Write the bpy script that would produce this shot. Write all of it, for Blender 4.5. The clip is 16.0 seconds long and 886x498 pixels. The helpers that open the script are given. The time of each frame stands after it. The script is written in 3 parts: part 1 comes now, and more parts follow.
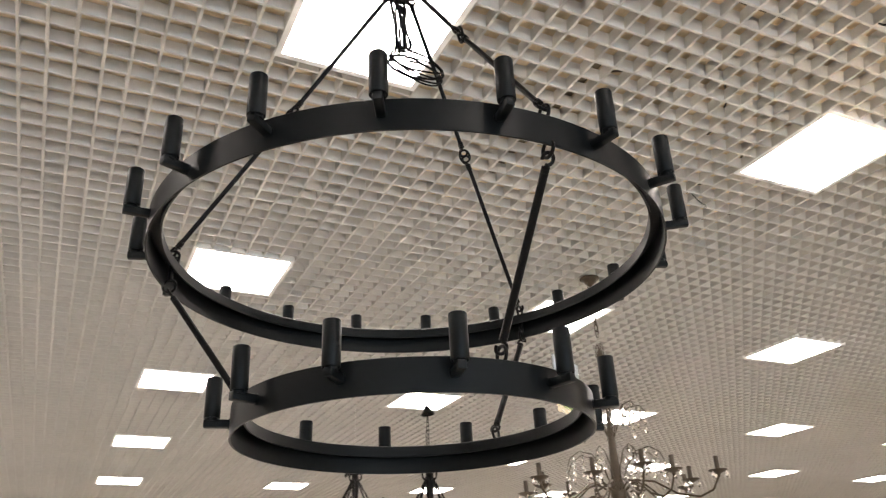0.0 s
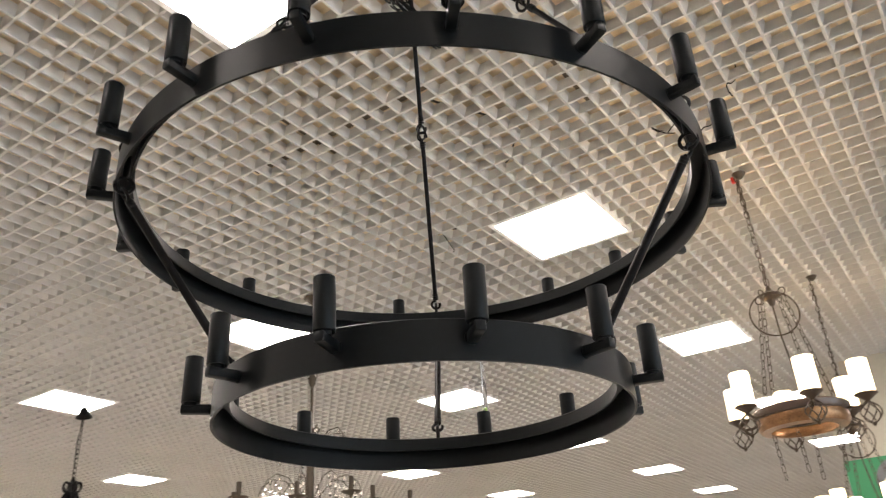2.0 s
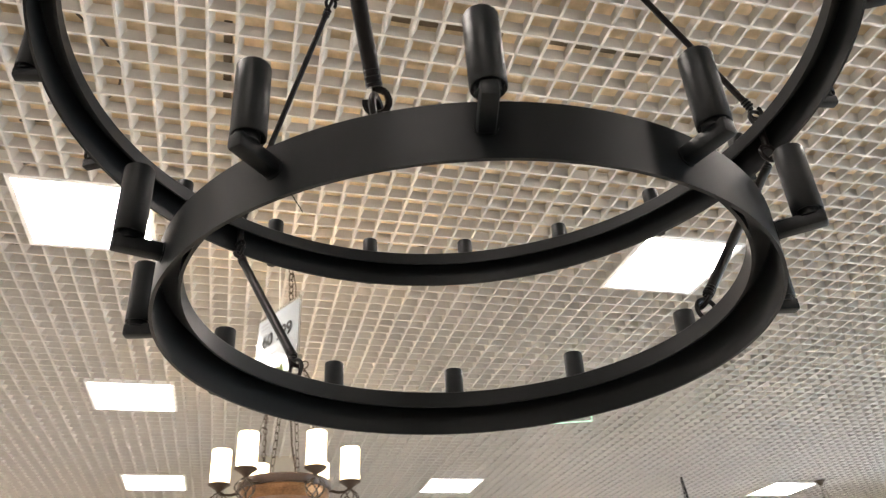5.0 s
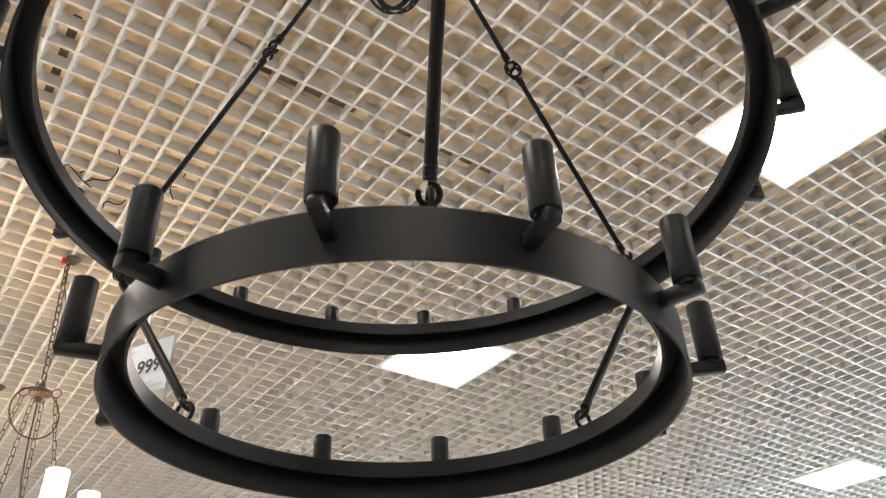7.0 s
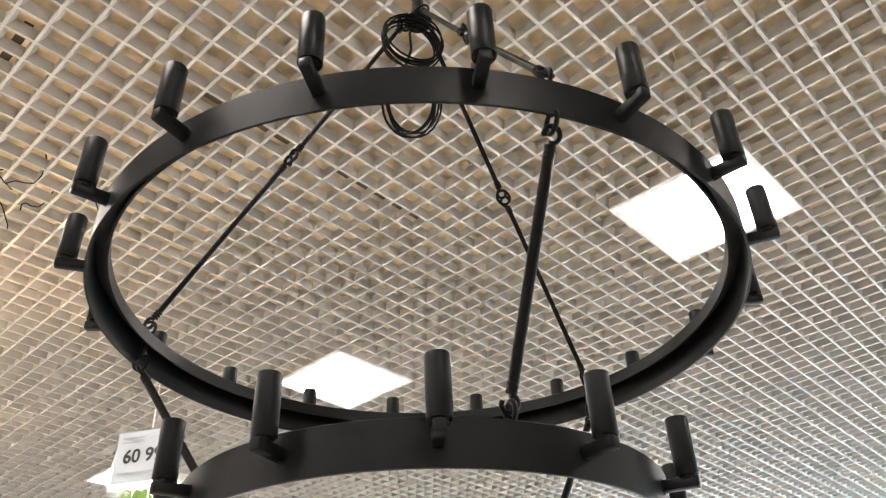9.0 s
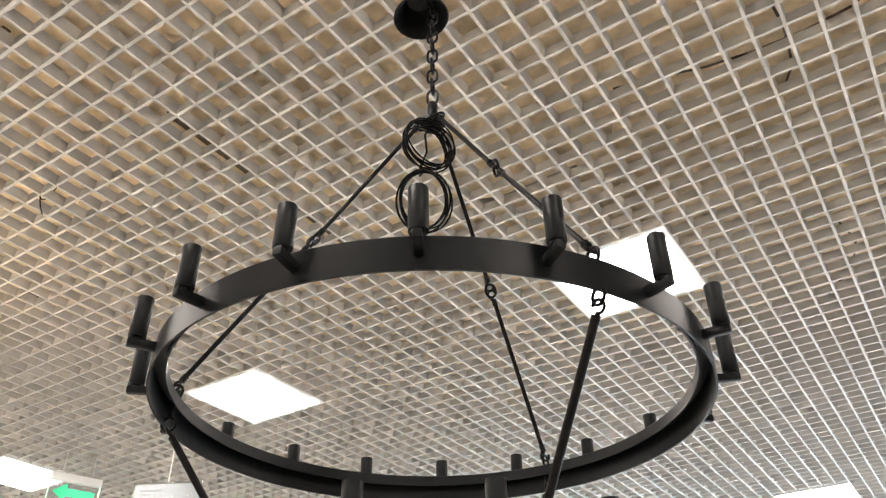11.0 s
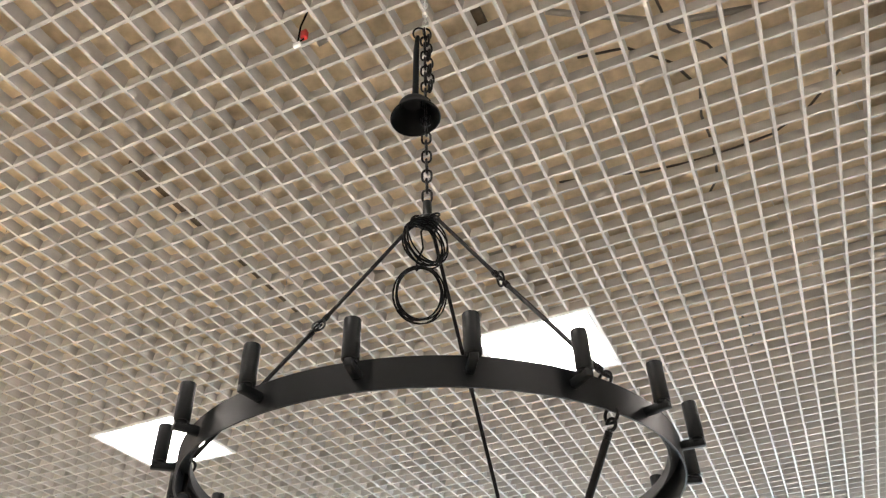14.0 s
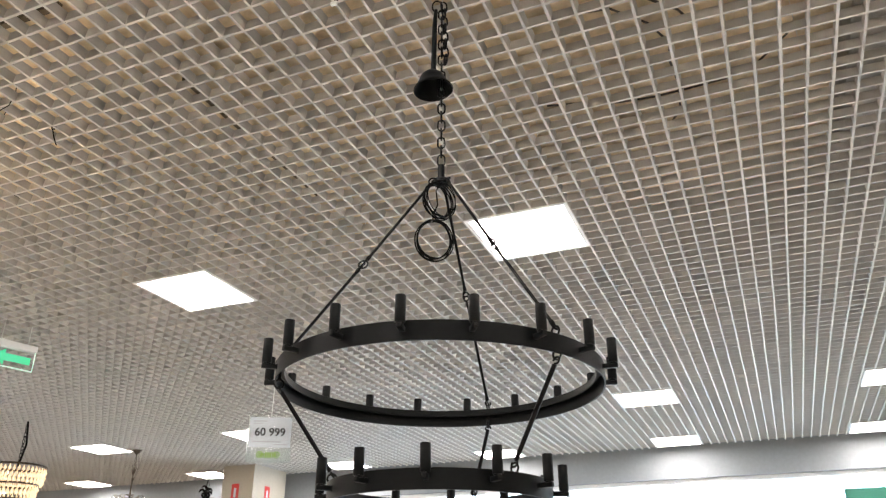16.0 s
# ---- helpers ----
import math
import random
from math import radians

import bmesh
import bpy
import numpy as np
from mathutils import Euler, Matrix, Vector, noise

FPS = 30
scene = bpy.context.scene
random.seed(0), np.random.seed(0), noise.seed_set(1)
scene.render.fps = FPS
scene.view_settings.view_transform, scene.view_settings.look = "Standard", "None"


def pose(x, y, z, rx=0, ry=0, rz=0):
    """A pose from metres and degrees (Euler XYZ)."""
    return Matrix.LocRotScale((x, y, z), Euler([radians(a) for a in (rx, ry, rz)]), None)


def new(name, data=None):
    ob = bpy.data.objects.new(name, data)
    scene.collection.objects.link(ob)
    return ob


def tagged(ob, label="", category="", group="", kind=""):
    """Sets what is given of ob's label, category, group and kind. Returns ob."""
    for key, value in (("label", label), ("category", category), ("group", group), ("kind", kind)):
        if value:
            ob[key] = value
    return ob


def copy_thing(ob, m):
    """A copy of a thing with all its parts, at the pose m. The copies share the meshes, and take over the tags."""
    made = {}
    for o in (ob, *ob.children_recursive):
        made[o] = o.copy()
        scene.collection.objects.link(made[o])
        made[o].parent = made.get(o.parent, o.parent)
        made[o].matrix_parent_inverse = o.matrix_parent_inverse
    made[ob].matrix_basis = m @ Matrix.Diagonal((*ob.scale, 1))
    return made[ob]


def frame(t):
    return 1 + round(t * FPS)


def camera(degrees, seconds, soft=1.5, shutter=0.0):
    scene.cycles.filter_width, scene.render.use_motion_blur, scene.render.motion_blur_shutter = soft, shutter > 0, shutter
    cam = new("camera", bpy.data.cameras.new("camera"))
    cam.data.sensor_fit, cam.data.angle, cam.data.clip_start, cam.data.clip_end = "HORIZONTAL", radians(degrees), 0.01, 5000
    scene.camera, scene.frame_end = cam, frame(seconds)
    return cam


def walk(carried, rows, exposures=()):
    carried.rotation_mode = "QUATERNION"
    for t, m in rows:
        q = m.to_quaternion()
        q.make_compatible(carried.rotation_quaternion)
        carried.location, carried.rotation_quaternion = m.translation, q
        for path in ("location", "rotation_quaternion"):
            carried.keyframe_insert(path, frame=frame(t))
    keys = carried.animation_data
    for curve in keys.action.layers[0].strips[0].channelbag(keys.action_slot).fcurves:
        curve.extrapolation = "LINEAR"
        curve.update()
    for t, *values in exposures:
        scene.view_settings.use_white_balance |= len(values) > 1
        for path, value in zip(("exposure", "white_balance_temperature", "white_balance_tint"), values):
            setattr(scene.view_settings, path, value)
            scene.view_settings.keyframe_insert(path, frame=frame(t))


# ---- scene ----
# ---- camera ----
cam = camera(59.45, 16.0, soft=1.25, shutter=0.3)
PATH = [
    (0, 0.5051, 1.1342, 1.6459, 115.923, 2.463, 154.449),
    (0.5, 0.6173, 1.0368, 1.6489, 115.949, 2.79, 147.437),
    (1, 0.7637, 0.9141, 1.6546, 115.994, 3.102, 140.285),
    (1.5, 0.8336, 0.7898, 1.6418, 116.286, 3.087, 132.916),
    (2, 0.8585, 0.6267, 1.6482, 116.856, 2.967, 125.602),
    (2.5, 0.865, 0.4847, 1.6479, 117.307, 2.434, 117.603),
    (3, 0.8785, 0.2868, 1.6365, 117.851, 1.981, 109.26),
    (3.5, 0.8658, 0.1184, 1.6254, 118.32, 2.476, 100.732),
    (6, 0.5524, -0.2996, 1.6113, 122.837, 2.349, 62.578),
    (6.5, 0.5607, -0.3308, 1.607, 123.947, 1.992, 57.774),
    (7, 0.6196, -0.3993, 1.6056, 124.743, 1.786, 54.555),
    (7.5, 0.6934, -0.4779, 1.6221, 125.151, 1.818, 52.095),
    (8, 0.7237, -0.5165, 1.6589, 124.784, 1.781, 50.098),
    (8.5, 0.6897, -0.5807, 1.6813, 124.662, 1.891, 46.956),
    (9, 0.668, -0.6795, 1.6865, 124.342, 1.615, 43.68),
    (11.5, 0.6495, -1.031, 1.724, 125.548, 1.201, 30.84),
    (12, 0.584, -1.0804, 1.7239, 127.835, 1.73, 28.468),
    (12.5, 0.5614, -1.0923, 1.7336, 129.186, 1.603, 27.247),
    (13, 0.5355, -1.1011, 1.7353, 130.207, 1.662, 25.76),
    (13.5, 0.5247, -1.1554, 1.7403, 129.431, 1.764, 24.921),
    (14, 0.569, -1.2265, 1.7207, 127.917, 1.391, 24.561),
    (14.5, 0.6434, -1.3525, 1.7046, 124.815, 0.975, 24.236),
    (15, 0.6778, -1.5272, 1.6918, 121.259, 0.505, 23.61),
    (15.5, 0.7105, -1.7278, 1.6871, 117.809, 0.099, 22.975),
    (16, 0.7962, -1.8908, 1.6632, 115.198, -0.134, 22.596),
]
walk(cam, [(r[0], pose(*r[1:])) for r in PATH],
     exposures=[(0.0, -0.45), (2.0, -0.36), (3.5, -0.2), (6.0, 0.02), (9.0, -0.02), (13.5, -0.05), (15.0, -0.2), (16.0, -0.42)])

# ---- world: hardly any light enters but through the lamps and the shop window ----
world = bpy.data.worlds.new("world")
scene.world = world
world.use_nodes = True
world.node_tree.nodes["Background"].inputs[0].default_value = (0.55, 0.6, 0.7, 1)
world.node_tree.nodes["Background"].inputs[1].default_value = 0.05

CEIL = 3.686          # underside of the open-cell ceiling
PANEL_GLOW = 51.0     # ceiling panels
WARM_GLOW = 7.0       # lit glass shades
WINDOW_GLOW = 7.0     # bright shop window at the end

# ---- materials ----
def material(name, base, rough=0.5, metal=0.0, vary=0.08, scale=8.0, fine=120.0, bump=0.0, emit=None, glow=0.0, spec=0.5):
    m = bpy.data.materials.new(name)
    m.use_nodes = True
    nt = m.node_tree
    b = nt.nodes["Principled BSDF"]
    b.inputs["Roughness"].default_value = rough
    b.inputs["Metallic"].default_value = metal
    b.inputs["Specular IOR Level"].default_value = spec
    tc = nt.nodes.new("ShaderNodeTexCoord")
    n1 = nt.nodes.new("ShaderNodeTexNoise")
    n1.inputs["Scale"].default_value = scale
    n1.inputs["Detail"].default_value = 4
    nt.links.new(tc.outputs["Object"], n1.inputs["Vector"])
    n2 = nt.nodes.new("ShaderNodeTexNoise")
    n2.inputs["Scale"].default_value = fine
    n2.inputs["Detail"].default_value = 3
    nt.links.new(tc.outputs["Object"], n2.inputs["Vector"])
    mix = nt.nodes.new("ShaderNodeMath")
    mix.operation = "ADD"
    nt.links.new(n1.outputs["Fac"], mix.inputs[0])
    nt.links.new(n2.outputs["Fac"], mix.inputs[1])
    ramp = nt.nodes.new("ShaderNodeMapRange")
    ramp.inputs["From Min"].default_value = 0.6
    ramp.inputs["From Max"].default_value = 1.4
    ramp.inputs["To Min"].default_value = 1 - vary
    ramp.inputs["To Max"].default_value = 1 + vary
    nt.links.new(mix.outputs[0], ramp.inputs["Value"])
    mul = nt.nodes.new("ShaderNodeVectorMath")
    mul.operation = "SCALE"
    mul.inputs[0].default_value = base
    nt.links.new(ramp.outputs["Result"], mul.inputs["Scale"])
    nt.links.new(mul.outputs["Vector"], b.inputs["Base Color"])
    rr = nt.nodes.new("ShaderNodeMapRange")
    rr.inputs["To Min"].default_value = max(rough - 0.06, 0.02)
    rr.inputs["To Max"].default_value = min(rough + 0.06, 1)
    nt.links.new(n1.outputs["Fac"], rr.inputs["Value"])
    nt.links.new(rr.outputs["Result"], b.inputs["Roughness"])
    if bump:
        bp = nt.nodes.new("ShaderNodeBump")
        bp.inputs["Strength"].default_value = bump
        bp.inputs["Distance"].default_value = 0.002
        nt.links.new(n2.outputs["Fac"], bp.inputs["Height"])
        nt.links.new(bp.outputs["Normal"], b.inputs["Normal"])
    if emit:
        b.inputs["Emission Color"].default_value = (*emit, 1)
        b.inputs["Emission Strength"].default_value = glow
    return m


def clear(name, tint, rough=0.02, ior=1.45):
    m = bpy.data.materials.new(name)
    m.use_nodes = True
    b = m.node_tree.nodes["Principled BSDF"]
    b.inputs["Base Color"].default_value = (*tint, 1)
    b.inputs["Roughness"].default_value = rough
    b.inputs["IOR"].default_value = ior
    b.inputs["Transmission Weight"].default_value = 1.0
    return m


BLACK = material("black_powder_coat", (0.0032, 0.0040, 0.0044), 0.42, 0.0, 0.2, 14, 900, 0.06, spec=0.11)
IRON = material("black_forged_iron", (0.0035, 0.0031, 0.003), 0.4, 0.1, 0.25, 30, 500, 0.15, spec=0.1)
CABLE = material("black_cable", (0.004, 0.004, 0.004), 0.5, 0.0, 0.15, 40, 600, spec=0.04)
STEEL = material("zinc_steel", (0.62, 0.62, 0.6), 0.3, 1.0, 0.1, 40, 400)
GRILLE = material("white_grille_paint", (0.45, 0.435, 0.41), 0.5, 0.0, 0.09, 0.8, 30)
SLAB = material("painted_concrete_slab", (0.56, 0.455, 0.31), 0.85, 0.0, 0.45, 1.1, 14, 0.3)
LOOSE = material("brown_cable", (0.06, 0.05, 0.04), 0.6, 0.0, 0.3, 30, 300)
RUST = material("dark_brown_steel", (0.10, 0.075, 0.045), 0.7, 0.0, 0.3, 9, 90, 0.1)
DUCT = material("galvanised_duct", (0.34, 0.33, 0.31), 0.5, 0.6, 0.2, 3, 40)
FRAMEW = material("white_panel_frame", (0.82, 0.82, 0.82), 0.4, 0.0, 0.03, 4, 60)
GLOW = material("panel_diffuser", (0.9, 0.9, 0.9), 0.6, 0.0, 0.02, 3, 60, 0, (1.0, 0.895, 0.825), PANEL_GLOW)
WALLP = material("cream_wall_paint", (0.42, 0.38, 0.31), 0.7, 0.0, 0.06, 0.9, 25, 0.1)
WALLG = material("grey_wall_paint", (0.25, 0.275, 0.30), 0.7, 0.0, 0.08, 0.9, 25, 0.1)
TILE = material("pale_floor_tile", (0.52, 0.49, 0.44), 0.35, 0.0, 0.1, 1.7, 30)
GREEN = material("green_print", (0.016, 0.19, 0.07), 0.45, 0.0, 0.08, 3, 60)
DKGREEN = material("dark_green_print", (0.015, 0.13, 0.09), 0.45, 0.0, 0.08, 3, 60)
GREYPRINT = material("grey_print", (0.12, 0.12, 0.13), 0.5, 0.0, 0.2, 9, 60)
PALEPRINT = material("pale_print", (0.6, 0.55, 0.52), 0.5, 0.0, 0.1, 9, 60)
RED = material("red_plastic", (0.55, 0.03, 0.025), 0.4, 0.0, 0.08, 20, 200)
BRONZE = material("aged_bronze", (0.05, 0.034, 0.022), 0.4, 0.6, 0.3, 18, 160, 0.15)
WOOD = material("dark_wood_rim", (0.045, 0.026, 0.017), 0.4, 0.0, 0.3, 14, 120, 0.15)
COPPER = material("hammered_copper", (0.20, 0.11, 0.055), 0.36, 0.9, 0.5, 22, 160, 0.2)
BULB = material("lit_bulb", (0.9, 0.85, 0.7), 0.4, 0.0, 0.02, 9, 90, 0, (1.0, 0.66, 0.34), 1200.0)
SHADE = material("lit_glass_shade", (0.9, 0.86, 0.78), 0.35, 0.0, 0.04, 9, 90, 0, (1.0, 0.74, 0.44), WARM_GLOW)
BRASS = material("antique_brass", (0.05, 0.036, 0.022), 0.42, 0.5, 0.25, 25, 200, 0.1)
CRYSTAL = clear("crystal", (0.97, 0.96, 0.93), 0.02, 1.55)
AMBER = material("lit_amber_crystal", (0.85, 0.72, 0.52), 0.15, 0.0, 0.35, 30, 120, 0, (1.0, 0.76, 0.46), 0.9)
PAPER = material("price_card_paper", (0.50, 0.53, 0.58), 0.6, 0.0, 0.03, 20, 300)
INK = material("black_ink", (0.015, 0.015, 0.015), 0.6, 0.0, 0.05, 20, 300)
LIME = material("green_ink", (0.22, 0.36, 0.06), 0.6, 0.0, 0.05, 20, 300)
GREYINK = material("grey_ink", (0.35, 0.37, 0.4), 0.6, 0.0, 0.05, 20, 300)
CORD = material("white_cord", (0.78, 0.78, 0.76), 0.7, 0.0, 0.05, 60, 400)
SIGNG = material("exit_sign_green", (0.02, 0.45, 0.2), 0.3, 0.0, 0.04, 10, 100, 0, (0.05, 0.75, 0.36), 0.7)
SIGNE = material("sign_edge", (0.6, 0.9, 0.75), 0.4, 0.0, 0.03, 10, 100, 0, (0.5, 0.95, 0.72), 0.9)
SIGNC = clear("acrylic_sheet", (0.93, 0.965, 0.96), 0.08, 1.3)
WINGLOW = material("daylight_backdrop", (0.9, 0.9, 0.9), 0.9, 0.0, 0.02, 1, 10, 0, (0.64, 0.82, 1.0), WINDOW_GLOW)
ALU = material("white_window_profile", (0.75, 0.76, 0.77), 0.4, 0.0, 0.04, 5, 80)


# ---- mesh helpers ----
def thing(name, loc=(0, 0, 0), label="", category="", group="", kind=""):
    e = new(name)
    e.location = loc
    return tagged(e, label, category, group, kind)


def mesh_of(name, verts, faces, mat, smooth=False):
    me = bpy.data.meshes.new(name)
    me.from_pydata([tuple(v) for v in verts], [], faces)
    me.materials.append(mat)
    if smooth:
        me.polygons.foreach_set("use_smooth", [True] * len(me.polygons))
        me.set_sharp_from_angle(angle=radians(40))
    me.update()
    return me


def part(name, me, parent, label="", m=None):
    ob = new(name, me)
    ob.parent = parent
    if m is not None:
        ob.matrix_basis = m
    return tagged(ob, label) if label else ob


def merge(*pieces):
    vs, fs = [], []
    for v, f in pieces:
        k = len(vs)
        vs += [tuple(p) for p in v]
        fs += [tuple(i + k for i in q) for q in f]
    return vs, fs


def box(x0, y0, z0, x1, y1, z1, bev=0.0):
    """A box with chamfered edges."""
    bm = bmesh.new()
    bmesh.ops.create_cube(bm, size=1.0)
    for v in bm.verts:
        v.co = Vector(((x0 + x1) / 2 + v.co.x * (x1 - x0), (y0 + y1) / 2 + v.co.y * (y1 - y0), (z0 + z1) / 2 + v.co.z * (z1 - z0)))
    if bev:
        bmesh.ops.bevel(bm, geom=bm.edges[:], offset=bev, segments=2, affect="EDGES", profile=0.5)
    bm.verts.index_update()
    out = [v.co.copy() for v in bm.verts], [[v.index for v in f.verts] for f in bm.faces]
    bm.free()
    return out


def move(piece, m):
    return [m @ Vector(v) for v in piece[0]], piece[1]


def lathe(profile, seg=24, closed=False, a0=0.0):
    """Turns (r, z) pairs round the z axis."""
    n = len(profile)
    vs = [(r * math.cos(a0 + 2 * math.pi * j / seg), r * math.sin(a0 + 2 * math.pi * j / seg), z) for j in range(seg) for r, z in profile]
    fs = []
    for j in range(seg):
        k = (j + 1) % seg
        for i in range(n if closed else n - 1):
            i2 = (i + 1) % n
            fs.append((j * n + i, k * n + i, k * n + i2, j * n + i2))
    return vs, fs


def tube(points, r, seg=8, closed=False, caps=True):
    """A round bar along a line of points."""
    pts = [Vector(p) for p in points]
    n = len(pts)
    vs, fs = [], []
    up = None
    for i, p in enumerate(pts):
        a = pts[(i - 1) % n] if (closed or i) else p
        b = pts[(i + 1) % n] if (closed or i < n - 1) else p
        d = (b - a).normalized()
        if up is None:
            up = d.orthogonal().normalized()
        up = (up - d * up.dot(d)).normalized()
        side = d.cross(up)
        rad = r[i] if isinstance(r, (list, tuple)) else r
        for j in range(seg):
            t = 2 * math.pi * j / seg
            vs.append(p + rad * (math.cos(t) * up + math.sin(t) * side))
    for i in range(n if closed else n - 1):
        k = (i + 1) % n
        for j in range(seg):
            j2 = (j + 1) % seg
            fs.append((i * seg + j, i * seg + j2, k * seg + j2, k * seg + j))
    if caps and not closed:
        fs.append(tuple(reversed(range(seg))))
        fs.append(tuple((n - 1) * seg + j for j in range(seg)))
    return vs, fs


def ring_points(centre, r, normal, n=20, squash=1.0, turn=0.0):
    q = Vector(normal).to_track_quat("Z", "Y")
    c = Vector(centre)
    return [c + q @ Vector((r * math.cos(turn + 2 * math.pi * i / n), squash * r * math.sin(turn + 2 * math.pi * i / n), 0)) for i in range(n)]


def torus(centre, r, thick, normal, n=20, seg=8, squash=1.0):
    return tube(ring_points(centre, r, normal, n, squash), thick, seg, closed=True)


def link_points(length, width, n=6):
    """A stadium in the xz plane, centred on the origin."""
    h = (length - width) / 2
    pts = []
    for s, c in ((0, h), (math.pi, -h)):
        for i in range(n):
            t = s + math.pi * i / (n - 1)
            pts.append((width / 2 * math.cos(t), 0, c + width / 2 * math.sin(t)))
    return pts


def chain(name, parent, points, length, width, wire, mat, label=""):
    """Links of their own along a line of points, every second one turned."""
    me = mesh_of(name, *tube(link_points(length, width), wire, 6, closed=True), mat, True)
    pts = [Vector(p) for p in points]
    step = length - 2.6 * wire
    k, carry = 0, length / 2
    for a, b in zip(pts, pts[1:]):
        d = b - a
        s = carry
        while s < d.length - 0.2 * length:
            q = d.to_track_quat("Z", "Y")
            m = Matrix.Translation(a + d.normalized() * s) @ q.to_matrix().to_4x4() @ Matrix.Rotation(math.pi / 2 * (k % 2) + 0.35, 4, "Z")
            part(name, me, parent, label, m)
            s += step
            k += 1
        carry = max(s - d.length, 0.0)


def polar(r, deg, z=0.0):
    return Vector((r * math.cos(radians(deg)), r * math.sin(radians(deg)), z))


# ---- large structure ----
X0, X1, Y0, Y1 = -17.0, 6.2, -17.0, 9.15
SLABZ = CEIL + 0.55
tagged(new("floor", mesh_of("floor", *box(X0, Y0, -0.12, X1, Y1 + 0.3, 0.0), TILE)), "pale stone-tiled shop floor", "floor", kind="structure")
tagged(new("ceiling_slab", mesh_of("ceiling_slab", *box(X0, Y0, SLABZ, X1, Y1 + 0.3, SLABZ + 0.2), SLAB)), "beige painted concrete slab above the open ceiling", "ceiling", kind="structure")
for nm, b, mt, lb in (
    ("wall_west", (X0 - 0.2, Y0, 0, X0, Y1, SLABZ), WALLP, "plain cream painted shop wall"),
    ("wall_east", (X1, Y0, 0, X1 + 0.2, Y1, SLABZ), WALLP, "plain cream painted shop wall"),
    ("wall_south", (X0, Y0 - 0.2, 0, X1, Y0, SLABZ), WALLP, "plain cream painted shop wall"),
    ("wall_north", (X0, Y1, 3.30, X1, Y1 + 0.25, SLABZ), WALLG, "grey painted wall strip above the shop window"),
):
    tagged(new(nm, mesh_of(nm, *box(*b), mt)), lb, "wall", kind="structure")
tagged(new("wall_north_low", mesh_of("wall_north_low", *box(X0, Y1, 0, X1, Y1 + 0.25, 0.4), WALLG)), "low grey sill wall under the shop window", "wall", kind="structure")
tagged(new("wall_north_west", mesh_of("wall_north_west", *box(X0, Y1, 0.4, -6.0, Y1 + 0.25, 3.30), WALLP)), "plain cream painted shop wall", "wall", kind="structure")


def bars():
    """The open-cell ceiling: thin white folded blades, one side sloped to look brighter, crossing at 100 mm, in 600 mm
    trays that sit a little unevenly.
    """
    pitch, w, h, tray = 0.1, 0.0105, 0.042, 0.6
    rnd = np.random.RandomState(7)
    corner = np.array([(x, y, z) for z in (0, 1) for x, y in ((0, 0), (1, 0), (1, 1), (0, 1))], float)
    quads = np.array([(3, 2, 1, 0), (4, 5, 6, 7), (0, 1, 5, 4), (1, 2, 6, 5), (2, 3, 7, 6), (3, 0, 4, 7)])
    vs, fs, k = [], [], 0
    for ix in range(-28, 12):
        for iy in range(-32, 14):
            x0, y0 = -0.613 + tray * ix, 1.774 + tray * iy
            if x0 < X0 + 0.01 or x0 + tray > X1 or y0 < Y0 + 0.01 or y0 + tray > Y1:
                continue
            dz, tx, ty = rnd.uniform(-0.0016, 0.0016), rnd.uniform(-0.003, 0.003), rnd.uniform(-0.003, 0.003)
            sx, sy = rnd.uniform(-0.0012, 0.0012, 2)
            for i in range(6):
                o = pitch * i
                # +x and +y sides lean downward: side light put into the blade shape
                for ax, lift, slope in ((0, 0.0, 0.008), (1, 0.0007, 0.019)):
                    c = corner.copy()
                    c[:, ax] = o + (c[:, ax] - 0.5) * w + slope * c[:, ax] * c[:, 2]
                    c[:, 1 - ax] *= tray
                    c[:, 2] = CEIL + lift + c[:, 2] * (h - 2 * lift) + dz + tx * (c[:, 0] - 0.3) + ty * (c[:, 1] - 0.3)
                    c[:, 0] += x0 + sx
                    c[:, 1] += y0 + sy
                    vs.append(c)
                    fs.append(quads + k)
                    k += 8
    return np.concatenate(vs).tolist(), np.concatenate(fs).tolist()


tagged(new("ceiling", mesh_of("ceiling", *bars(), GRILLE)), "white open-cell grid ceiling of thin crossing blades", "ceiling", kind="structure")

# the shop window at the end: bright daylight behind panes
win = tagged(new("window_1", mesh_of("window_1", *merge(box(-6.0, Y1 + 0.06, 0.4, X1, Y1 + 0.12, 0.46), box(-6.0, Y1 + 0.06, 3.24, X1, Y1 + 0.12, 3.298)), ALU)), "wide overexposed shop window with white profiles", "window", kind="structure")
for i in range(7):
    x = -6.0 + i * (X1 + 6.0 - 0.06) / 6
    part("window_mullion", mesh_of("window_mullion", *box(x, Y1 + 0.06, 0.46, x + 0.06, Y1 + 0.12, 3.24), ALU), win)
tagged(new("backdrop", mesh_of("backdrop", *box(-6.6, Y1 + 0.8, -0.2, X1 + 0.6, Y1 + 0.82, 4.2), WINGLOW)), "white daylight outside the shop window", "backdrop", kind="structure")

